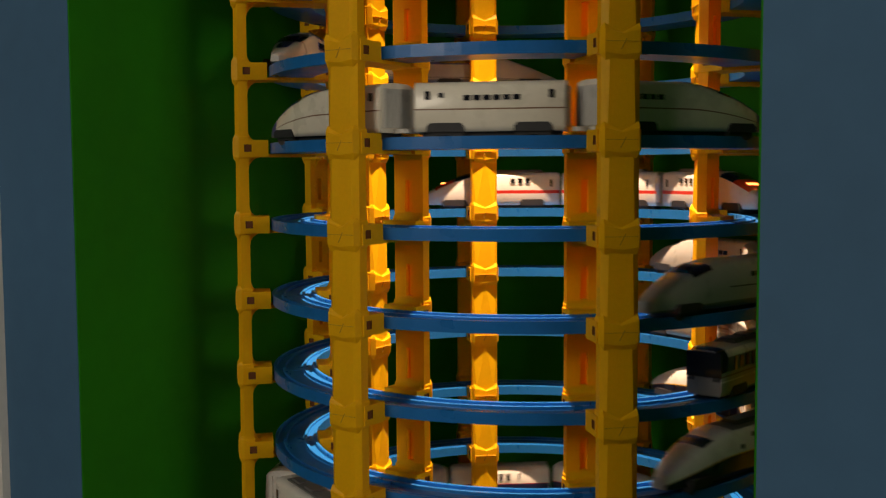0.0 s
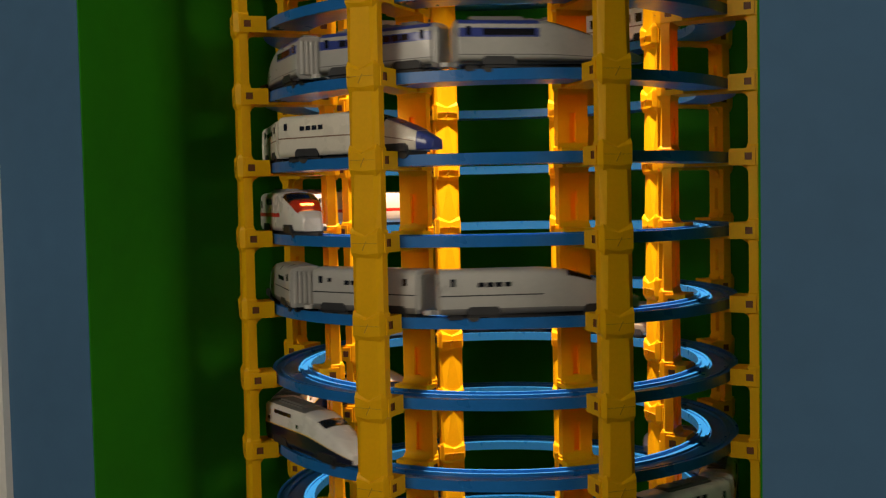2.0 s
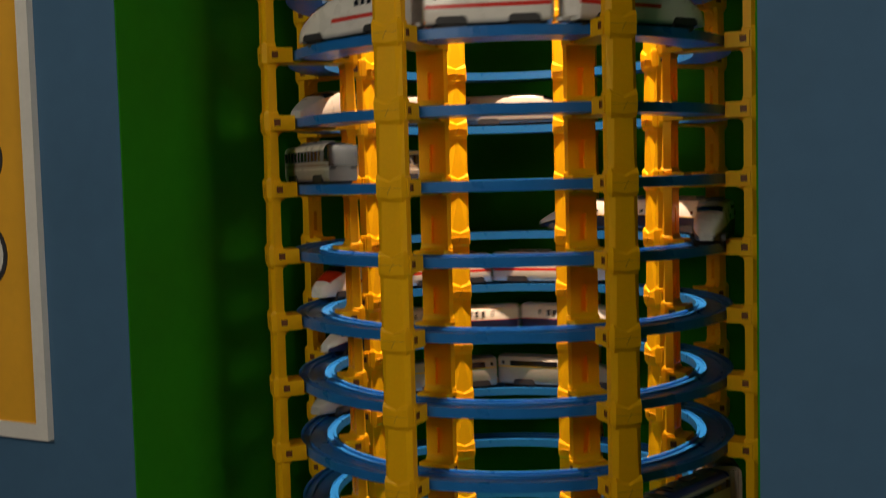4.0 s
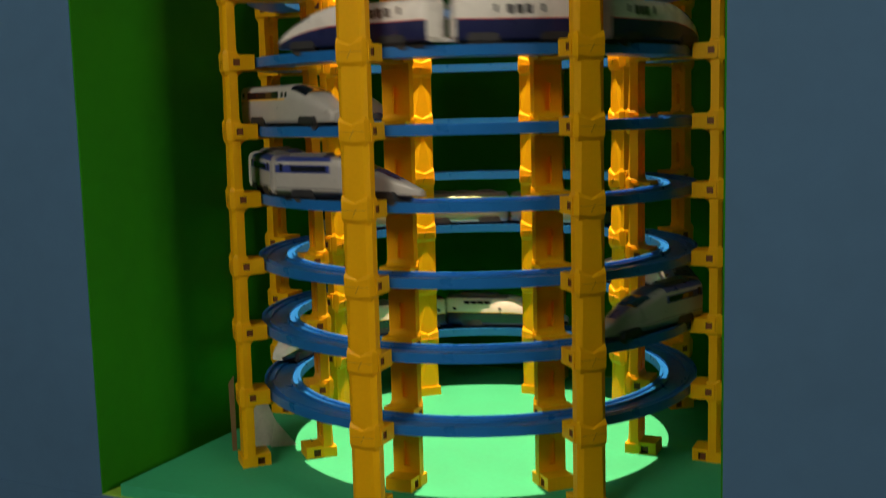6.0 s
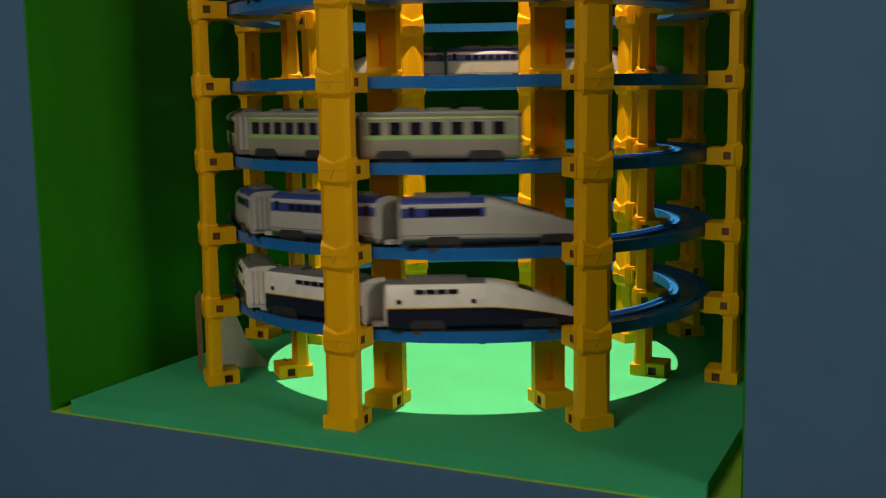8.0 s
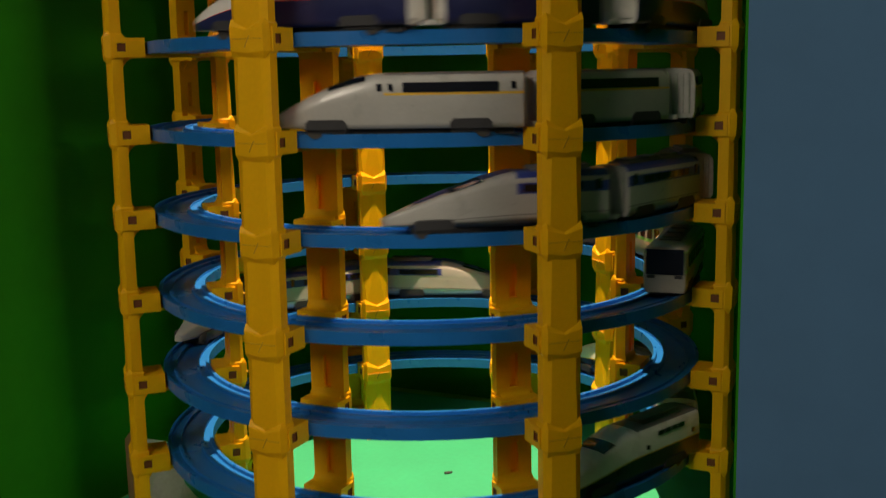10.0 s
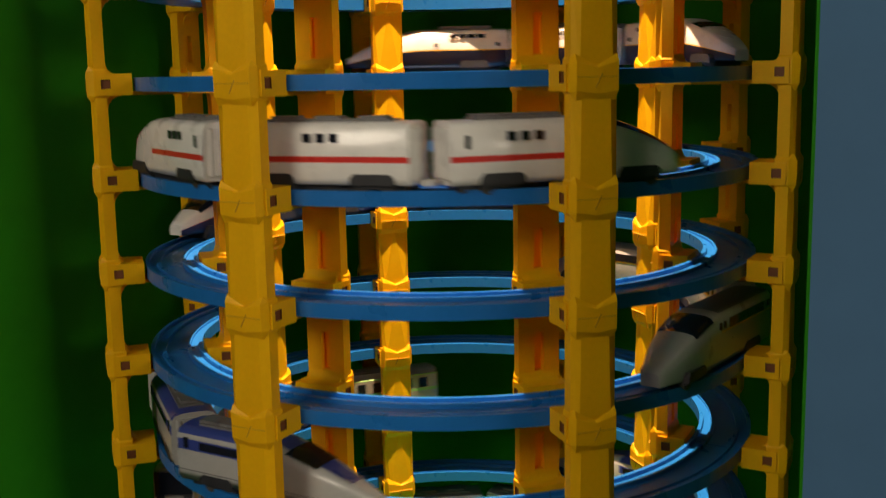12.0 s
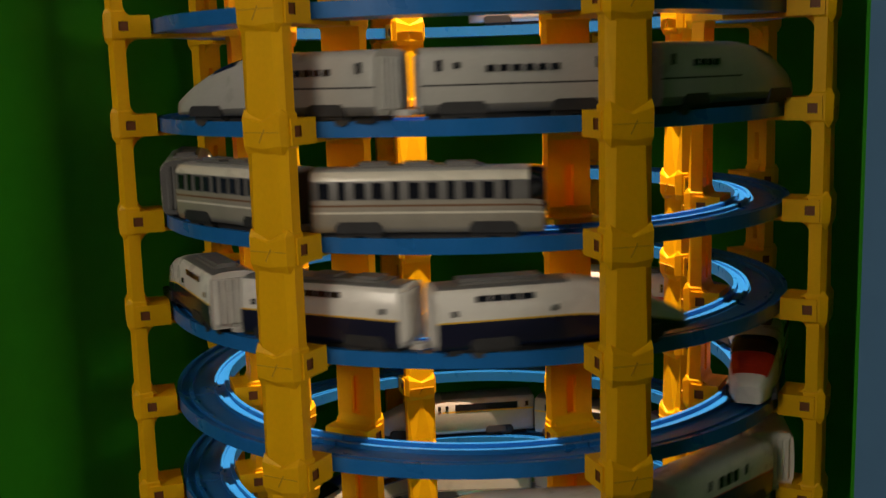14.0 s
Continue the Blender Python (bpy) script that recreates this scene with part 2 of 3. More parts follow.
def card_wedge():
    """Scraps of card propped behind one of the piers."""
    base = new("card_wedge")
    base.matrix_world = pose(-0.232, -0.046, 0, 0, 0, 8)
    tagged(base, "bent scraps of grey card propped behind a pier", "card")
    for name, pts, mat in (("panel", ((-0.024, 0.0, 0), (0.022, 0.004, 0), (-0.004, 0.022, 0.060), (-0.022, 0.016, 0.066)), CARD),
                           ("flap", ((0.006, -0.004, 0), (0.034, 0.000, 0), (0.012, 0.006, 0.026), (0.010, 0.004, 0.024)), CARD),
                           ("strip", ((-0.034, -0.010, 0), (-0.029, -0.010, 0), (-0.030, -0.002, 0.080), (-0.036, -0.002, 0.072)), KRAFT)):
        bm = bmesh.new()
        face = bm.faces.new([bm.verts.new(p) for p in pts])
        bmesh.ops.solidify(bm, geom=[face], thickness=0.0016)
        part(name, mesh_of(bm, mat), base)


card_wedge()


def speck(x, y, turn):
    """A broken scrap of dark plastic on a pier's foot."""
    bm = bmesh.new()
    for a, b2, h in ((0.0, 0.007, 0.010), (0.9, 0.006, 0.005), (2.2, 0.005, 0.003)):
        d = Vector((math.cos(a), math.sin(a), 0))
        q = Vector((-d.y, d.x, 0)) * 0.0012
        tri = [bm.verts.new(p) for p in (q, -q, d * b2 + Vector((0, 0, h)))]
        face = bm.faces.new(tri)
        bmesh.ops.solidify(bm, geom=[face], thickness=0.0007)
    ob = new("plastic_scrap", mesh_of(bm, DARK))
    ob.matrix_world = pose(x, y, 0.0127, 0, 0, turn)
    tagged(ob, "tiny broken scrap of dark plastic on a pier foot", "scrap")


speck(0.180, 0.077, 40)
speck(-0.176, -0.070, 200)


def crumb(x, y):
    """A dark crumb on the lit part of the board: a squashed, chipped lump."""
    bm = bmesh.new()
    bmesh.ops.create_icosphere(bm, subdivisions=1, radius=0.0028)
    for k, v in enumerate(bm.verts):
        v.co = Vector((v.co.x * (1.5 + 0.3 * (k % 3)), v.co.y * (0.9 + 0.2 * (k % 2)), max(v.co.z * 0.5, -0.0008) + 0.0008))
    ob = new("crumb", mesh_of(bm, DARK))
    ob.matrix_world = pose(x, y, 0, 0, 0, 25)
    tagged(ob, "tiny dark crumb lying on the green board", "crumb")


crumb(0.010, 0.054)

# ---- the tower ----
PITCH, HOLE, LEVELS, PHASE = 0.067, 0.0052, 17, 0.75   # height of a storey, the sockets' height on the slab, storeys, turn in degrees
R_TRACK = 0.215


def leg(bm, r_face, out, z0, z1, half=0.0140, depth=0.0128):
    """One storey of a pier leg. Its face looks along x by the sign of out, y is across; the inner legs carry a long triangular facet."""
    s = 1 if out else -1

    def v(d, y, z):
        return bm.verts.new((r_face - s * d, y, z))
    zt, zb = z1 - 0.008, z0 + 0.004
    f = bm.faces.new
    ys = (-half, half)
    back_t, back_b = [v(depth, y, zt) for y in ys], [v(depth, y, zb) for y in ys]
    side_t, side_b = [v(0.0048, y, zt) for y in ys], [v(0.0048, y, zb) for y in ys]
    low = [v(0.0012, y, zb) for y in (-half * 0.70, half * 0.70)]
    if out:
        high = [v(0.0016, y, zt) for y in (-half * 0.62, half * 0.62)]
        f((high[0], low[0], low[1], high[1]))
        f((side_t[0], side_b[0], low[0], high[0]))
        f((side_t[1], high[1], low[1], side_b[1]))
    else:
        tip = v(0.0012, 0, zt)
        f((tip, low[0], low[1]))
        f((side_t[0], side_b[0], low[0], tip))
        f((side_t[1], tip, low[1], side_b[1]))
    f((back_t[0], back_b[0], side_b[0], side_t[0]))
    f((back_t[1], side_t[1], side_b[1], back_b[1]))
    # a slot runs down the flat face
    g = 0.0032
    slot = [v(depth, y, z) for z in (zt - 0.020, zb + 0.010) for y in (-g, g)]
    deep = [v(depth - 0.0045, y, z) for z in (zt - 0.020, zb + 0.010) for y in (-g, g)]
    f((back_t[0], slot[0], slot[2], back_b[0]))
    f((back_t[1], back_b[1], slot[3], slot[1]))
    f((back_t[0], back_t[1], slot[1], slot[0]))
    f((back_b[0], slot[2], slot[3], back_b[1]))
    f((deep[0], deep[1], deep[3], deep[2]))
    for a, b in ((0, 1), (1, 3), (3, 2), (2, 0)):
        f((slot[a], slot[b], deep[b], deep[a]))
    collar(bm, r_face, s, z1, half + 0.0007, depth)


def collar(bm, r_face, s, zc, half, depth, low=0.0125, high=0.0095):
    """The flange at a joint: a notch dips in the middle of its top, its lower half is chamfered."""
    def v(d, y, z):
        return bm.verts.new((r_face - s * d, y, z))
    f = bm.faces.new
    e = 0.0045
    ft = [v(-0.0006, -half * 0.86, zc + high - 0.0012), v(-0.0010, 0, zc + high - 0.0045), v(-0.0006, half * 0.86, zc + high - 0.0012)]
    bt = [v(0.0016, -half * 0.86, zc + high + 0.0030), v(0.0011, 0, zc + high - 0.0034), v(0.0016, half * 0.86, zc + high + 0.0030)]
    fb = [v(-0.0002, -half * 0.86, zc - low * 0.6), v(-0.0006, 0, zc - low * 0.72), v(-0.0002, half * 0.86, zc - low * 0.6)]
    lb = [v(0.002, -half * 0.80, zc - low), v(0.0018, 0, zc - low), v(0.002, half * 0.80, zc - low)]
    st = [v(e, -half, zc + high), v(e, half, zc + high)]
    sb = [v(e, -half, zc - low * 0.65), v(e, half, zc - low * 0.65)]
    kt = [v(depth + 0.001, -half, zc + high), v(depth + 0.001, half, zc + high)]
    kb = [v(depth + 0.001, -half, zc - low * 0.65), v(depth + 0.001, half, zc - low * 0.65)]
    lk = [v(depth, -half * 0.82, zc - low), v(depth, half * 0.82, zc - low)]
    kc = [v(depth, -half * 0.86, zc + high + 0.0035), v(depth, half * 0.86, zc + high + 0.0035)]
    for i in (0, 1):
        f((ft[i], ft[i + 1], bt[i + 1], bt[i]))
        f((ft[i], fb[i], fb[i + 1], ft[i + 1]))
        f((fb[i], lb[i], lb[i + 1], fb[i + 1]))
    f((bt[0], bt[1], kc[0]))
    f((bt[1], bt[2], kc[1]))
    f((bt[1], kc[1], kc[0]))
    f((ft[0], st[0], sb[0], fb[0]))
    f((ft[2], fb[2], sb[1], st[1]))
    f((ft[0], bt[0], st[0]))
    f((ft[2], st[1], bt[2]))
    f((bt[0], kc[0], kt[0], st[0]))
    f((bt[2], st[1], kt[1], kc[1]))
    f((st[0], kt[0], kb[0], sb[0]))
    f((st[1], sb[1], kb[1], kt[1]))
    f((kt[0], kc[0], kc[1], kt[1]))
    f((kt[0], kt[1], kb[1], kb[0]))
    f((fb[0], sb[0], lb[0]))
    f((fb[2], lb[2], sb[1]))
    f((sb[0], kb[0], lk[0], lb[0]))
    f((sb[1], lb[2], lk[1], kb[1]))
    f((kb[0], kb[1], lk[1], lk[0]))
    f((lb[0], lk[0], lk[1], lb[2], lb[1]))


def socketed(bm, x0, x1, y, z0, z1, hx, hz, size=0.0032, sink=0.002):
    """A cheek at y with a square socket sunk into it; dark brown paints the shade inside."""
    sgn = 1 if y > 0 else -1

    def v(x, z, d=0.0):
        return bm.verts.new((x, y - sgn * d, z))
    o = [v(x0, z0), v(x1, z0), v(x1, z1), v(x0, z1)]
    i = [v(hx - size, hz - size), v(hx + size, hz - size), v(hx + size, hz + size), v(hx - size, hz + size)]
    d = [v(hx - size, hz - size, sink), v(hx + size, hz - size, sink), v(hx + size, hz + size, sink), v(hx - size, hz + size, sink)]
    for k in range(4):
        n = (k + 1) % 4
        bm.faces.new((o[k], o[n], i[n], i[k]))
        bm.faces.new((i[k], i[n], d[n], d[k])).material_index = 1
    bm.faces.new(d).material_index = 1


R_OUT, R_IN = 0.2655, 0.1690


def stub(bm, x0, x1, hx, zc, half=0.0160):
    """The socketed bracket between a leg and the track, with the arch's curved roots below and above it."""
    zl, zh = zc - 0.0078, zc + 0.0072
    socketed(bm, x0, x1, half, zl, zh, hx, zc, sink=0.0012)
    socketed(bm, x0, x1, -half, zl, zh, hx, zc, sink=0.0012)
    f = bm.faces.new
    for z in (zl, zh):
        f([bm.verts.new(p) for p in ((x0, -half, z), (x1, -half, z), (x1, half, z), (x0, half, z))])
    for x in (x0, x1):
        f([bm.verts.new(p) for p in ((x, -half, zl), (x, half, zl), (x, half, zh), (x, -half, zh))])


def fillet(bm, x, z, dx, dz, half, n=4):
    """The rounded root of an arch: fills the corner at x, z towards dx, dz."""
    curve = [(x + dx * (1 - math.sin(a)), z + dz * (1 - math.cos(a))) for a in [k * math.pi / 2 / n for k in range(n + 1)]]
    pts = [(x, z)] + curve
    for s in (-1, 1):
        bm.faces.new([bm.verts.new((px, s * half, pz)) for px, pz in pts])
    for a, b in zip(curve, curve[1:]):
        bm.faces.new([bm.verts.new(p) for p in ((a[0], -half, a[1]), (b[0], -half, b[1]), (b[0], half, b[1]), (a[0], half, a[1]))])


def storey_mesh():
    """Two legs and, at their upper joint, the bracket that carries one ring of track."""
    bm = bmesh.new()
    leg(bm, R_OUT, True, 0, PITCH)
    leg(bm, R_IN, False, 0, PITCH)
    bracket(bm, PITCH)
    # darker yellow strips paint the shade in the slanting groove and the joint
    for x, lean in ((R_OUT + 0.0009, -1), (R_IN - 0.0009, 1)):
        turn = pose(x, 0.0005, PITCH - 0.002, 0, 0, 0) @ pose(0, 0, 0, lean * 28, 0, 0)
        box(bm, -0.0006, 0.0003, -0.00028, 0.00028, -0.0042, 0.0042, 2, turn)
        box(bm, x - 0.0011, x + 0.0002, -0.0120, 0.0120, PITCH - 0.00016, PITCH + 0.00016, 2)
    return mesh_of(bm, YELLOW, SOCKET_SHADE, SEAM)


def bracket(bm, zc):
    stub(bm, 0.2355, R_OUT - 0.0062, 0.2532, zc)
    stub(bm, R_IN + 0.0062, 0.1945, 0.1812, zc)
    box(bm, 0.1945, 0.2355, -0.0125, 0.0125, zc - 0.0078, zc - 0.0052)
    xo, xi = R_OUT - 0.0128, R_IN + 0.0128
    fillet(bm, xo, zc - 0.0078, -0.011, -0.011, 0.0065)
    fillet(bm, xo, zc + 0.0072, -0.006, 0.009, 0.0065)
    fillet(bm, xi, zc + 0.0072, 0.0055, 0.006, 0.0120)


def foot_mesh(outer):
    bm = bmesh.new()
    for r, s in ((R_OUT, 1), (R_IN, -1))[0 if outer else 1:1 if outer else 2]:
        box(bm, min(r + s * 0.001, r - s * 0.0140), max(r + s * 0.001, r - s * 0.0140), -0.0148, 0.0148, 0.0, 0.0105)
    bevel(bm, 0.0015, 1)
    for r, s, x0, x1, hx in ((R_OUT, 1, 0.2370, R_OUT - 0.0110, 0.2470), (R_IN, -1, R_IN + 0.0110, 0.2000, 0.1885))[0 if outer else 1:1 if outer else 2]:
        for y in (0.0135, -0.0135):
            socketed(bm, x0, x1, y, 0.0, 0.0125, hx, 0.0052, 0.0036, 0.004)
        for z in (0.0125,):
            bm.faces.new([bm.verts.new(p) for p in ((x0, -0.0135, z), (x1, -0.0135, z), (x1, 0.0135, z), (x0, 0.0135, z))])
        for x in (x0, x1):
            bm.faces.new([bm.verts.new(p) for p in ((x, -0.0135, 0), (x, 0.0135, 0), (x, 0.0135, 0.0125), (x, -0.0135, 0.0125))])
    return mesh_of(bm, YELLOW, SOCKET_SHADE)


def piers():
    storey = storey_mesh()
    pier = new("bridge_pier")
    tagged(pier, "tall yellow plastic toy pier of stacked blocks on green board", "toy pier", "piers of the tower")
    for outer in (True, False):
        part("foot", foot_mesh(outer), pier)
    for k in range(LEVELS):
        part("block", storey, pier, pose(0, 0, HOLE + k * PITCH))
    for n in range(8):
        m = pose(0, 0, 0, 0, 0, 22.5 + 45 * n + PHASE)
        if n:
            copy_thing(pier, m)
        else:
            pier.matrix_basis = m


piers()


def rail_mesh(sweep=45.0, steps=14):
    """One curved track piece: a blue channel with raised rims and a pair of guide ribs."""
    lo, hi = -0.0050, 0.0042
    section = [(-0.0190, lo), (0.0190, lo), (0.0190, hi), (0.0163, hi), (0.0163, 0.0012), (0.0105, 0.0012), (0.0105, 0.0030), (0.0078, 0.0030), (0.0078, 0.0004),
               (-0.0078, 0.0004), (-0.0078, 0.0030), (-0.0105, 0.0030), (-0.0105, 0.0012), (-0.0163, 0.0012), (-0.0163, hi), (-0.0190, hi)]
    bm = bmesh.new()
    rows = []
    for k in range(steps + 1):
        a = radians((k / steps - 0.5) * (sweep - 0.25))
        rows.append([bm.verts.new(((R_TRACK + d) * math.cos(a), (R_TRACK + d) * math.sin(a), z)) for d, z in section])
    n = len(section)
    for a, b in zip(rows, rows[1:]):
        for i in range(n):
            bm.faces.new((a[i], a[(i + 1) % n], b[(i + 1) % n], b[i]))
    bm.faces.new(rows[0])
    bm.faces.new(rows[-1][::-1])
    return mesh_of(bm, BLUE)


def tracks():
    rail = rail_mesh()
    ring = new("track_ring")
    tagged(ring, "blue plastic toy train track ring on yellow piers", "toy track", "track rings of the tower")
    for n in range(8):
        part("rail_piece", rail, ring, pose(0, 0, 0, 0, 0, 45 * n + PHASE))
    for k in range(1, LEVELS + 1):
        m = pose(0, 0, HOLE + k * PITCH)
        if k > 1:
            copy_thing(ring, m)
        else:
            ring.matrix_basis = m


tracks()

# ---- the trains ----
CAR_W, CAR_H, CLEAR, SILL_Z = 0.0335, 0.0366, 0.0062, 0.0010      # width, height of the body, its height over the rail bed, the deep sill under the stripes


def section_points(style):
    """Half an outline of a car body, from the sill up to the roof's middle: (y, z, colour of the strip above it)."""
    w, h = CAR_W / 2, CAR_H
    pts = [(w * 0.90, 0.0, style["bands"][0][1]), (w * 0.985, 0.004, style["bands"][0][1])]
    for (z, _), (_, c) in zip(style["bands"], style["bands"][1:]):
        pts.append((w if z < 0.024 else w * 0.985, z + SILL_Z, c))
    c = style["bands"][-1][1]
    return pts + [(w * 0.94, h * 0.875, style["roof"] if style.get("deep_roof") else c), (w * 0.80, h * 0.955, style["roof"]), (w * 0.50, h * 0.99, style["roof"]), (0.0, h, style["roof"])]


def nose_shape(kind, s):
    """Width, height and lift of the section at s from the nose's root (0) to its tip (1)."""
    if kind == "long":
        return 1 - 0.78 * s ** 2.4, 1 - 0.80 * s ** 1.25, 0.05 * s
    if kind == "duck":
        return 1 - 0.60 * s ** 3.4, 1 - 0.74 * s ** 1.65, 0.02 * s
    if kind == "cab":
        return 1 - 0.12 * s ** 2, 1 - 0.06 * s ** 2, 0
    if kind == "flat":
        return 1 - 0.05 * s ** 2, 1 - 0.03 * s ** 2, 0
    return 1 - 0.52 * s ** 3.5, 1 - 0.66 * s ** 1.6, 0.02 * s


def car_body(style, length, nose_kind, nose_len):
    """Lofts the body along x. The nose, if any, is at +x. Returns the mesh of the shell and that of the windscreen."""
    pts = section_points(style)
    half = pts + [(-y, z, c) for y, z, c in reversed(pts[:-1])]
    stations = [(-length / 2, 0.97), (-length / 2 + 0.0015, 1.0)]
    x_root = length / 2 - (nose_len if nose_kind else 0)
    if nose_kind:
        stations += [((x_root - length / 2) / 2, 1.0), (x_root, 1.0)]
        stations += [(x_root + nose_len * k / 12, None) for k in range(1, 13)]
    else:
        stations += [(0, 1.0), (length / 2 - 0.0015, 1.0), (length / 2, 0.97)]
    bm = bmesh.new()
    rows = []
    for x, k in stations:
        if k is None:
            s = (x - x_root) / nose_len
            kw, kh, lift = nose_shape(nose_kind, s)
            row = []
            for y, z, c in half:
                zz = z / CAR_H
                # the roof comes down while the sill keeps its height
                row.append((x, y * kw * (1 - 0.10 * s * zz), CAR_H * (zz * kh + lift * (1 - zz))))
        else:
            row = [(x, y * k, z) for y, z, c in half]
        rows.append(row)
    verts = [[bm.verts.new(p) for p in r] for r in rows]
    n = len(half)
    band = [c for y, z, c in pts[:-1]]
    bands = band + band[::-1]
    for j, (a, b) in enumerate(zip(verts, verts[1:])):
        for i in range(n - 1):
            f = bm.faces.new((a[i], b[i], b[i + 1], a[i + 1]))
            f.material_index = bands[i]
            f.smooth = True
            if nose_kind and j > len(stations) - 14:
                f.material_index = style.get("nose_map", {}).get(bands[i], bands[i])
                if style.get("tip") and j >= len(stations) - 3:
                    f.material_index = 5
        bm.faces.new((a[n - 1], b[n - 1], b[0], a[0])).material_index = 0
    bm.faces.new(verts[0][::-1]).material_index = 2
    bm.faces.new(verts[-1]).material_index = 5 if style.get("tip") and nose_kind else 2
    screens = []
    first = len(stations) - 13
    for name, lo, hi, side, mat in (style.get("screens", ()) if nose_kind else ()):
        shield, out = bmesh.new(), {}

        def raised(j, i):
            if (j, i) not in out:
                p = Vector(rows[j][i])
                c = Vector((p.x - 0.004, 0, CAR_H * 0.3))
                out[j, i] = shield.verts.new(p + (p - c).normalized() * 0.0006)
            return out[j, i]
        for j in range(first + lo, first + hi):
            for i in range(n // 2 - (9 - side), n // 2 + (9 - side)):
                f = shield.faces.new((raised(j, i), raised(j + 1, i), raised(j + 1, i + 1), raised(j, i + 1)))
                f.smooth = True
        bmesh.ops.solidify(shield, geom=shield.faces[:], thickness=0.0007)
        screens.append((name, mesh_of(shield, mat)))
    me = mesh_of(bm, *style["colours"])
    return me, screens


def window_mesh(w, h, mat):
    bm = bmesh.new()
    t = 0.0004
    box(bm, -w / 2, w / 2, -t, t, -h / 2, h / 2)
    bevel(bm, 0.0003, 1, 60)
    return mesh_of(bm, mat)


def bogie_mesh():
    """The truck under a car, with the dark arch that shows round its wheels on each side."""
    bm = bmesh.new()
    box(bm, -0.013, 0.013, -0.0100, 0.0100, 0.0016, CLEAR + 0.0004)
    for s in (-1, 1):
        y = s * (CAR_W / 2 - 0.0003)
        arch = ((-0.0140, CLEAR - 0.0002), (0.0140, CLEAR - 0.0002), (0.0136, 0.0102), (0.0112, 0.0126), (-0.0112, 0.0126), (-0.0136, 0.0102))
        a = [bm.verts.new((x, y - s * 0.004, z)) for x, z in arch]
        c = [bm.verts.new((v.co.x, y + s * 0.0006, v.co.z)) for v in a]
        bm.faces.new(a)
        bm.faces.new(c[::-1])
        for k in range(6):
            bm.faces.new((a[k], c[k], c[(k + 1) % 6], a[(k + 1) % 6]))
        box(bm, -0.0120, 0.0120, s * 0.0138 - 0.0010, s * 0.0138 + 0.0010, 0.0040, CLEAR + 0.0010)
    bevel(bm, 0.0005, 1)
    return mesh_of(bm, DARK)


def wheel_mesh():
    """A grey wheel with a raised tread and a small hub."""
    bm = bmesh.new()
    cylinder(bm, 0.0056, -0.0022, 0.0022, 0, 0, 18)
    cylinder(bm, 0.0040, -0.0026, 0.0026, 0, 0, 14)
    cylinder(bm, 0.0016, -0.0031, 0.0031, 0, 0, 10)
    bevel(bm, 0.0004, 1)
    return mesh_of(bm, WHEEL)


def coupler_mesh():
    bm = bmesh.new()
    box(bm, -0.011, 0.006, -0.0022, 0.0022, 0.0, 0.0028)
    ring = [bm.verts.new((0.006 + r * math.cos(a), r * math.sin(a), z)) for z in (0, 0.0032) for r in (0.005, 0.0024) for a in [k * math.tau / 14 for k in range(14)]]
    for k in range(14):
        n = (k + 1) % 14
        for a, b in ((0, 14), (14, 42), (42, 28), (28, 0)):
            bm.faces.new((ring[a + k], ring[a + n], ring[b + n], ring[b + k]))
    return mesh_of(bm, COUPLER)


def roof_gear_mesh(length):
    bm = bmesh.new()
    box(bm, -length * 0.38, length * 0.38, -0.0085, 0.0085, 0, 0.0016)
    for k in (-0.26, 0.0, 0.26):
        box(bm, length * k - 0.008, length * k + 0.008, -0.0062, 0.0062, 0.0012, 0.0034)
    bevel(bm, 0.0006, 1)
    return mesh_of(bm, P_DGREY)


def gangway_mesh(mat):
    """The ribbed plate that closes the end of a car: a corrugated outline pulled upwards."""
    outline = [(0.0004, -0.0128), (0.0004, 0.0128)]
    for k in range(6, 0, -1):
        y = -0.0128 + 0.0256 * k / 6
        outline += [(-0.0010, y), (-0.0018, y - 0.0010), (-0.0018, y - 0.0032)]
    outline.append((-0.0010, -0.0128))
    bm = bmesh.new()
    low, high = [[bm.verts.new((x, y, z)) for x, y in outline] for z in (0.0035, CAR_H * 0.88)]
    bm.faces.new(low[::-1])
    bm.faces.new(high)
    for k in range(len(outline)):
        n = (k + 1) % len(outline)
        bm.faces.new((low[k], low[n], high[n], high[k]))
    return mesh_of(bm, mat)


BOGIE, WHEELS, COUPLING = bogie_mesh(), wheel_mesh(), coupler_mesh()
GANGWAYS = {m.name: gangway_mesh(m) for m in (P_GREY, P_WHITE, P_DGREY)}
WINDOWS = {}


def glazing(size, mat):
    key = (size, mat.name)
    if key not in WINDOWS:
        WINDOWS[key] = window_mesh(*size, mat)
    return WINDOWS[key]


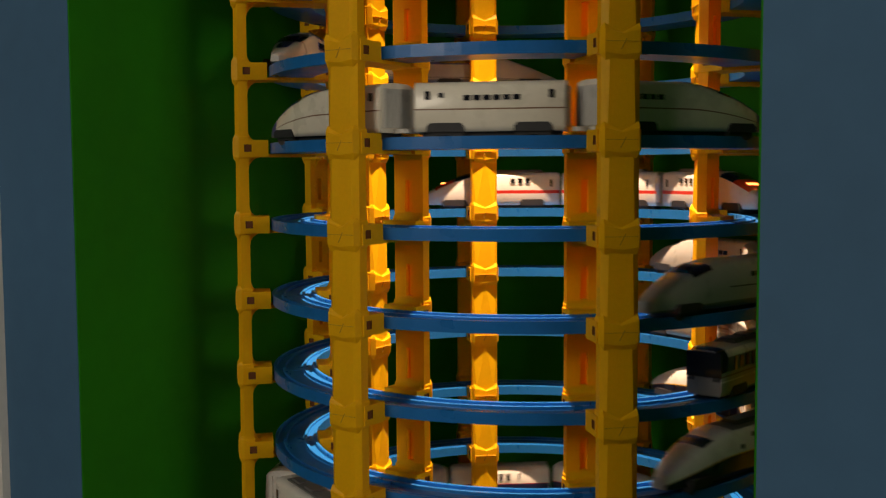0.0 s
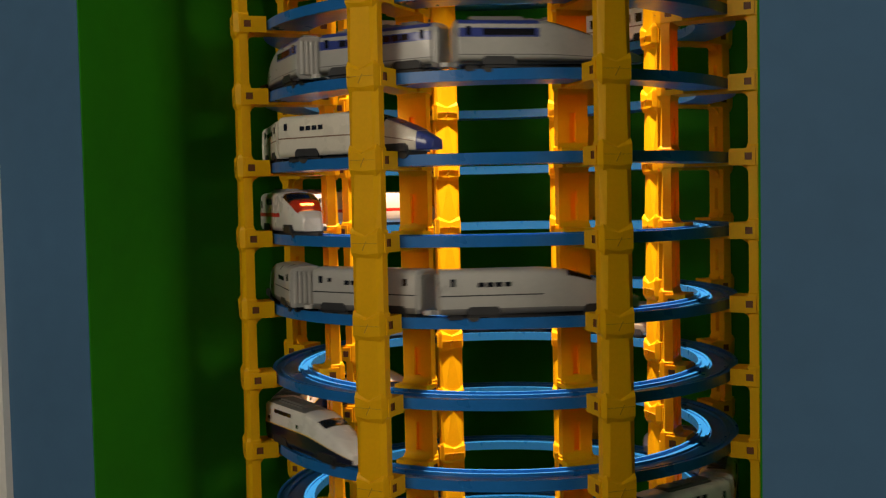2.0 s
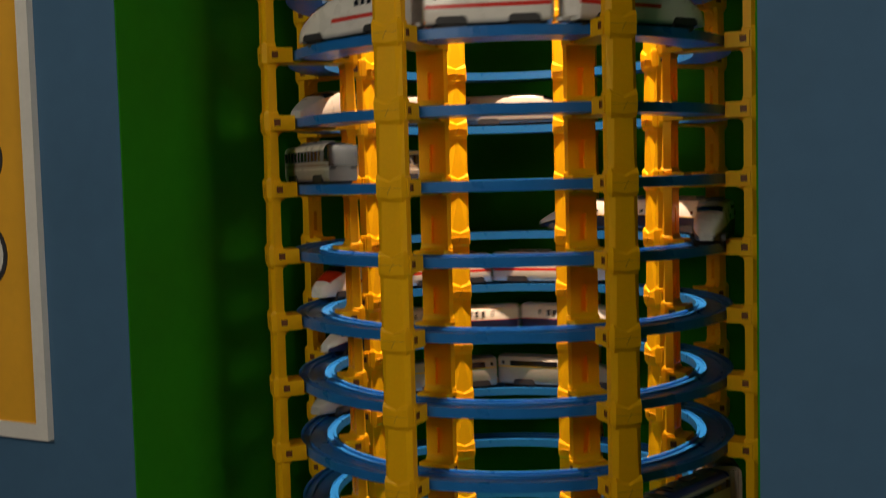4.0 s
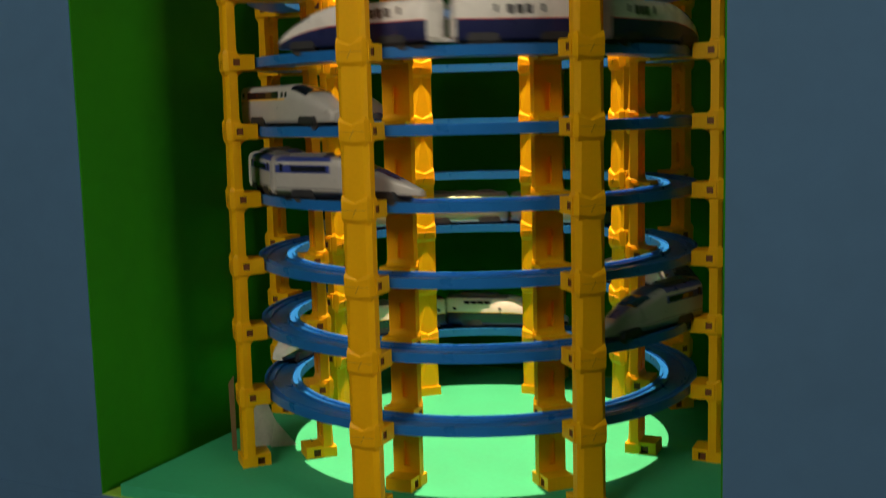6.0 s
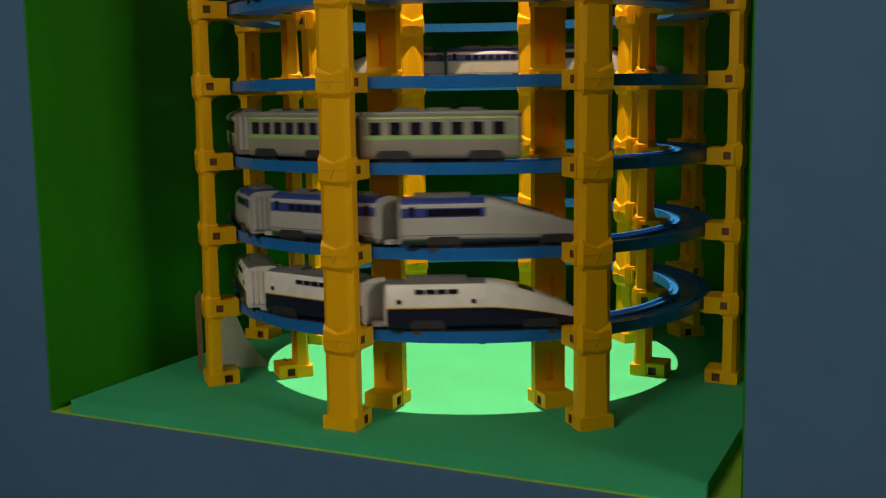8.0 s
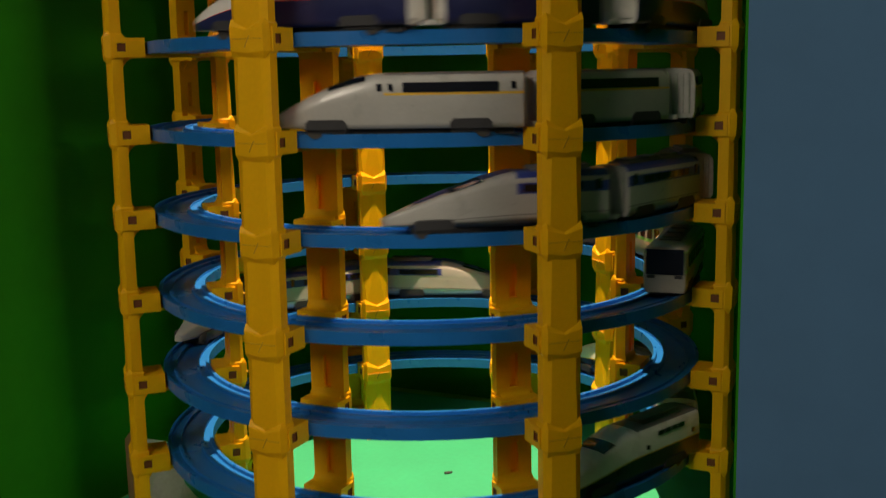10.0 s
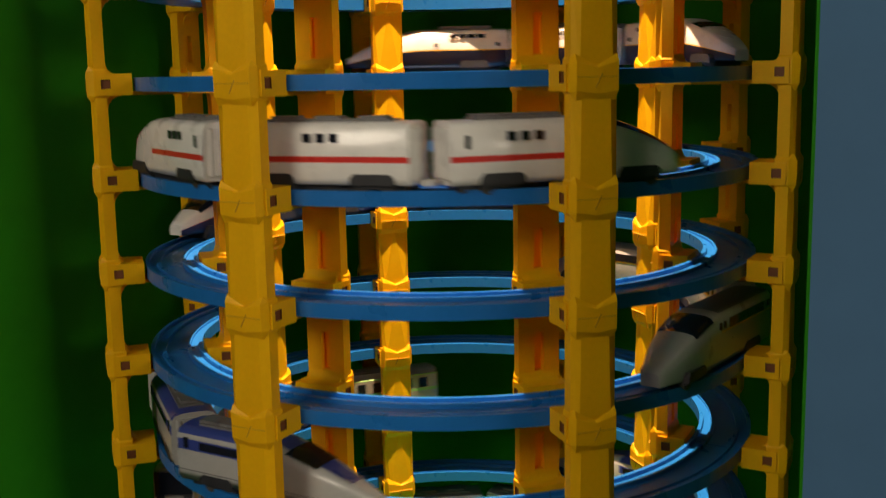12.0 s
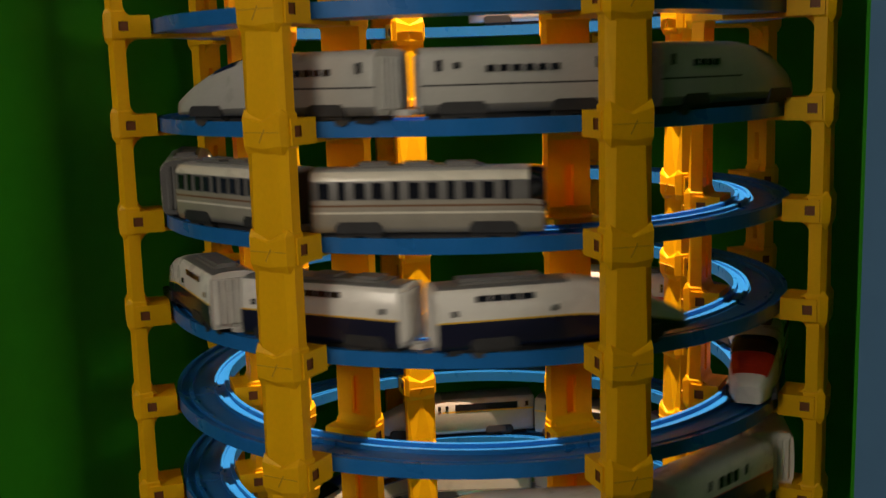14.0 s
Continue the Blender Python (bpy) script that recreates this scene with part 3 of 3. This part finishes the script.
def furnish(car, style, length, x_lo, x_hi, role):
    """Windows, bogies, wheels, couplings and roof gear under one car."""
    for x, size, z in style["windows"](x_lo, x_hi, role):
        for s in (-1, 1):
            part("window", glazing(size, style.get("pane", GLASS_BLACK)), car, pose(x, s * (CAR_W / 2 + 0.0001), CLEAR + SILL_Z + z), "dark window")
    for s in (-1, 1):
        x = s * length * 0.29
        part("bogie", BOGIE, car, pose(x, 0, 0), "dark bogie")
        for q in (-1, 1):
            for k in (-0.0078, 0.0078):
                part("wheel", WHEELS, car, pose(x + k, q * 0.0112, 0.0056))
    skirt = boxes((-length * 0.46, length * (0.30 if role == "head" else 0.46), -CAR_W * 0.30, CAR_W * 0.30, 0.0016, CLEAR + 0.002), mats=(DARK,), width=0.0008)
    part("underframe", skirt, car, label="black underframe")
    part("coupling", COUPLING, car, pose(-length / 2 - 0.002, 0, 0.0057, 0, 0, 180), "pale coupling hook")
    end = GANGWAYS[style.get("end", P_WHITE).name]
    part("gangway", end, car, pose(-length / 2, 0, CLEAR), "ribbed end plate")
    if role == "middle":
        part("gangway", end, car, pose(length / 2, 0, CLEAR, 0, 0, 180), "ribbed end plate")
    if style.get("gear"):
        long = length if role == "middle" else (x_hi - x_lo) * 0.8
        part("roof_equipment", roof_gear_mesh(long), car, pose((x_lo + x_hi) / 2, 0, CLEAR + CAR_H - 0.0006), "dark roof equipment")


def shifted(me, dz):
    me.transform(Matrix.Translation((0, 0, dz)))
    return me


def train(level, style, label):
    head, mid = style.get("head", 0.166), style.get("middle", 0.110)
    gap = 0.013
    thing = new("toy_train")
    tagged(thing, label, "toy train", "trains on the tower")
    thing.matrix_basis = pose(0, 0, HOLE + level * PITCH + 0.0012)
    a_mid, a_head = 2 * math.atan(mid / 2 / R_TRACK), 2 * math.atan(head / 2 / R_TRACK)
    turn = math.degrees(a_mid / 2 + gap / R_TRACK + a_head / 2)
    shell, screens = car_body(style, head, style["nose"], style["nose_len"])
    shifted(shell, CLEAR)
    for _, me in screens:
        shifted(me, CLEAR)
    body, _ = car_body(style, mid, None, 0)
    shifted(body, CLEAR)
    for name, angle, flip in (("front_car", turn, 0), ("middle_car", 0, 0), ("rear_car", -turn, 180)):
        a = radians(angle)
        m = pose(R_TRACK * math.cos(a), R_TRACK * math.sin(a), 0, 0, 0, angle + 90 + flip)
        is_head = name != "middle_car"
        car = part(name, shell if is_head else body, thing, m)
        length = head if is_head else mid
        if is_head:
            furnish(car, style, length, -length / 2, length / 2 - style["nose_len"], "head")
            for part_name, me in screens:
                part(part_name, me, car)
            if level == 11:
                part("headlight", boxes((0.050, 0.0565, -0.0055, 0.0055, 0.0265, 0.0318), mats=(LAMP_LIT,), width=0.0012), car, label="lit orange headlight")
            if style["nose"] in ("flat", "cab"):
                flat_face(car, style, length)
        else:
            furnish(car, style, length, -length / 2, length / 2, "middle")
    return thing


def flat_face(car, style, length):
    part("cab_window", boxes((length / 2 - 0.0012, length / 2 + 0.0006, -CAR_W * 0.43, CAR_W * 0.43, CLEAR + 0.0140, CLEAR + 0.0336), mats=(GLASS_BLACK,), width=0.0004), car, label="black cab window")
    for s in (-1, 1):
        part("headlight", boxes((length / 2 - 0.001, length / 2 + 0.0008, s * 0.0105 - 0.003, s * 0.0105 + 0.003, CLEAR + 0.0112, CLEAR + 0.0136), mats=(DARK,)), car)


def spread(lo, hi, n):
    return [lo + (hi - lo) * (k + 0.5) / n for k in range(n)]


def windows_small(lo, hi, role):
    """A door window near each end and a close group of small panes."""
    mid, out = (lo + hi) / 2, [(lo + 0.010, (0.0034, 0.0060), 0.0252)]
    if role == "middle":
        out += [(hi - 0.010, (0.0034, 0.0060), 0.0252), (lo + 0.020, (0.0034, 0.0034), 0.0252)]
    n = 6 if role == "middle" else 4
    return out + [(mid + 0.002 + (k - (n - 1) / 2) * 0.0072, (0.0050, 0.0038), 0.0232) for k in range(n)]


def windows_three(lo, hi, role):
    mid = (lo + hi) / 2
    out = [(mid + (k - 1) * 0.0085, (0.0052, 0.0052), 0.0262) for k in range(3)]
    return out + [(lo + 0.010, (0.0026, 0.0075), 0.0235)]


def windows_tall(lo, hi, role):
    """Three narrow upright windows between two slits."""
    mid = (lo + hi) / 2
    out = [(mid + (k - 1) * 0.0082, (0.0046, 0.0076), 0.0248) for k in range(3)]
    return out + [(mid - 0.0205, (0.0022, 0.0062), 0.0256), (mid + 0.0205, (0.0022, 0.0062), 0.0256)]


def windows_upper(lo, hi, role):
    mid = (lo + hi) / 2
    out = [(mid + (k - 1.5) * 0.0088, (0.0072, 0.0036), 0.0285) for k in range(4)]
    return out + [(lo + 0.010, (0.0034, 0.0034), 0.0205), (hi - 0.010, (0.0034, 0.0034), 0.0205)]


def windows_band(lo, hi, role):
    n = 8 if role == "middle" else 6
    out = [(x, (0.0070, 0.0050), 0.0244) for x in spread(lo + 0.020, hi - 0.020 if role == "middle" else hi - 0.004, n)]
    return out + [(lo + 0.008, (0.0036, 0.0072), 0.0254)] + ([(hi - 0.008, (0.0036, 0.0072), 0.0254)] if role == "middle" else [])


def windows_long(lo, hi, role):
    out = [((lo + hi) / 2 + 0.002, ((hi - lo) * (0.74 if role == "middle" else 0.68), 0.0066), 0.0258), (lo + 0.007, (0.0030, 0.0046), 0.0265)]
    return out + ([(hi + 0.003, (0.0030, 0.0046), 0.0260), (hi - 0.0045, (0.0030, 0.0046), 0.0260)] if role == "head" else [])


def windows_commuter(lo, hi, role):
    out = []
    for k, x in enumerate(spread(lo + 0.003, hi - 0.003, 11)):
        out.append((x, (0.0040, 0.0105) if k % 3 == 1 else (0.0062, 0.0092), 0.0232))
    return out


def windows_suburban(lo, hi, role):
    return [(x, (0.0088, 0.0098), 0.0225) for x in spread(lo + 0.004, hi - 0.004, 7)]


def styles():
    """Colours: 0 to 5 are each train's own paints; bands go up the side as (upper edge, paint)."""
    g = GLASS_BLACK
    s = {}
    s["double_deck"] = dict(colours=(P_INK, P_YELLOW, P_WHITE, P_GREY, P_DGREY, P_WHITE), bands=((0.0150, 0), (0.0160, 1), (0.032, 2)), roof=4, nose_map={4: 2}, nose="duck", nose_len=0.076, head=0.155,
                            windows=windows_upper, screens=(("windscreen", 4, 6, 7, g),), gear=True)
    s["long_nose"] = dict(end=P_GREY, colours=(P_GREY, P_BLUE, P_GREY, P_BLUE, P_DGREY, P_GREY), bands=((0.0010, 4), (0.0062, 0), (0.0070, 4), (0.0205, 0), (0.0278, 1), (0.032, 2)), roof=3, deep_roof=True, nose_map={1: 0, 3: 0}, nose="long", nose_len=0.090, head=0.156,
                          windows=windows_band, screens=(("nose_stripe", 0, 9, 8, P_BLUE), ("windscreen", 3, 6, 7, g)), gear=True)
    s["commuter_green"] = dict(end=P_GREY, colours=(P_SILVER, P_GREEN, P_SILVER, P_GREY, P_SILVER, P_SILVER), bands=((0.0140, 0), (0.0170, 1), (0.0300, 2), (0.0315, 1), (0.032, 2)), roof=3, nose="flat", nose_len=0.004,
                               windows=windows_suburban, head=0.125, gear=True)
    s["rail_star"] = dict(end=P_GREY, colours=(P_GREY, P_YELLOW, P_GREY, P_DGREY, P_GREY, P_GREY), bands=((0.0208, 0), (0.0224, 1), (0.032, 2)), roof=3, nose_map={1: 0, 3: 2}, nose="duck", nose_len=0.074,
                          windows=windows_long, screens=(("windscreen", 2, 6, 6, g),))
    s["two_tone"] = dict(colours=(P_NAVY, P_RED, P_WHITE, P_WHITE, P_WHITE, P_WHITE), bands=((0.0165, 0), (0.0172, 1), (0.032, 2)), roof=3, nose="duck", nose_len=0.072,
                         windows=windows_tall, screens=(("windscreen", 5, 9, 6, g),))
    s["red_stripe"] = dict(colours=(P_WHITE, P_RED, P_WHITE, P_WHITE, P_WHITE, P_WHITE), bands=((0.0120, 0), (0.0156, 1), (0.032, 2)), roof=3, nose_map={1: 0}, nose="wedge", nose_len=0.060, head=0.150,
                           windows=windows_three, screens=(("windscreen", 2, 6, 6, g), ("nose_panel", 6, 10, 6, RED_GLOW)), gear=True)
    s["commuter_grey"] = dict(end=P_DGREY, colours=(P_SILVER, P_BROWN, P_DGREY, P_GREY, P_CREAM, P_SILVER), bands=((0.0100, 0), (0.0112, 4), (0.0140, 0), (0.0152, 1), (0.0178, 0), (0.0288, 2), (0.032, 4)), roof=3, nose="cab", nose_len=0.012,
                              windows=windows_commuter, screens=(("windscreen", 4, 12, 4, g),), head=0.134, gear=True)
    s["grey_skirt"] = dict(end=P_GREY, colours=(P_DGREY, DARK, P_GREY, P_GREY, P_GREY, P_GREY), bands=((0.0040, 0), (0.0140, 2), (0.0150, 1), (0.032, 2)), roof=3, nose_map={1: 2}, nose="duck", nose_len=0.082,
                           windows=windows_small, screens=(("windscreen", 3, 6, 6, g),))
    s["cream_line"] = dict(end=P_GREY, colours=(P_CREAM, P_BROWN, P_CREAM, P_CREAM, P_CREAM, P_BLUE), bands=((0.0146, 0), (0.0156, 1), (0.032, 2)), roof=3, nose="duck", nose_len=0.088,
                           windows=windows_small, screens=(("roof_stripe", 0, 10, 7, P_BLUE), ("windscreen", 4, 6, 6, g)), tip=True)
    s["commuter_white"] = dict(colours=(P_WHITE, P_BROWN, P_WHITE, P_GREY, P_WHITE, P_WHITE), bands=((0.0128, 0), (0.0142, 1), (0.032, 2)), roof=3, nose="flat", nose_len=0.004,
                               windows=windows_suburban, head=0.125, gear=True)
    return s


STYLE = styles()
LABELS = {
    "double_deck": "white and navy toy express train with a yellow line",
    "long_nose": "silver toy bullet train with blue band and pointed nose",
    "commuter_green": "silver toy commuter train with a light green stripe",
    "rail_star": "grey toy bullet train with black windows and yellow line",
    "two_tone": "white over navy toy bullet train with a thin red line",
    "red_stripe": "white toy express train with a red stripe and red nose",
    "commuter_grey": "silver-grey toy commuter train with many dark windows",
    "grey_skirt": "pale grey toy bullet train with a dark grey skirt",
    "cream_line": "cream toy bullet train with brown line and blue nose",
    "commuter_white": "white toy commuter train with large windows",
}
# storey: kind of train, and the angle of its middle in degrees at some seconds, even in between
TIMETABLE = {
    1: ("double_deck", ((0, 124.6), (9.9, 708.7), (11, 765), (14, 938))),
    2: ("long_nose", ((0, 346.0), (6.5, -32), (7, -62.5), (14, -466))),
    3: ("commuter_green", ((0, 62.0), (6.5, 488.5), (7, 520.5), (7.2, 534.0), (9.4, 693.0), (10, 737.5), (14, 1004))),
    4: ("long_nose", ((0, 205.7), (5, -99), (6.5, -187.5), (10, -396.5), (10.5, -427), (11, -457.3), (13, -568), (14, -624))),
    5: ("rail_star", ((0, 350.7), (5, 503.5), (6.5, 558.9), (9.3, 643.5), (10.5, 685.5), (11, 699.8), (14, 783.5))),
    6: ("two_tone", ((0, 106.4), (5.5, -391), (6, -438.5), (10.5, -833.5), (11, -885), (13.5, -1083), (14, -1122))),
    7: ("red_stripe", ((0, 222.9), (14, 1102.1))),
    8: ("double_deck", ((0, 362), (0.5, 315.5), (1, 271.5), (1.85, 194), (4.65, -28), (5, -64), (13, -742), (13.1, -751), (13.3, -770.5), (13.5, -787), (14, -830))),
    9: ("commuter_grey", ((0, 8.5), (4.3, 187.5), (13, 543.5), (14, 592.3))),
    10: ("grey_skirt", ((0, 360.7), (1, 297), (2, 242), (2.2, 230), (4.3, 106), (13.5, -407.4), (14, -439))),
    11: ("red_stripe", ((0, 71.6), (14, 757.6))),
    12: ("cream_line", ((0, 272.3), (0.9, 230), (1.5, 211), (2.2, 196), (14, -134))),
    13: ("long_nose", ((0, 147.4), (14, 840.4))),
    14: ("commuter_white", ((0, 199.0), (14, -613.0))),
}
TRAINS = {k: train(k, STYLE[kind], LABELS[kind]) for k, (kind, times) in TIMETABLE.items()}

# ---- motion ----


def motions():
    for k, (kind, times) in TIMETABLE.items():
        z = HOLE + k * PITCH + 0.0012
        at, angle = zip(*times)
        walk(TRAINS[k], [(n / 2, pose(0, 0, z, 0, 0, float(np.interp(n / 2, at, angle)))) for n in range(29)])


motions()
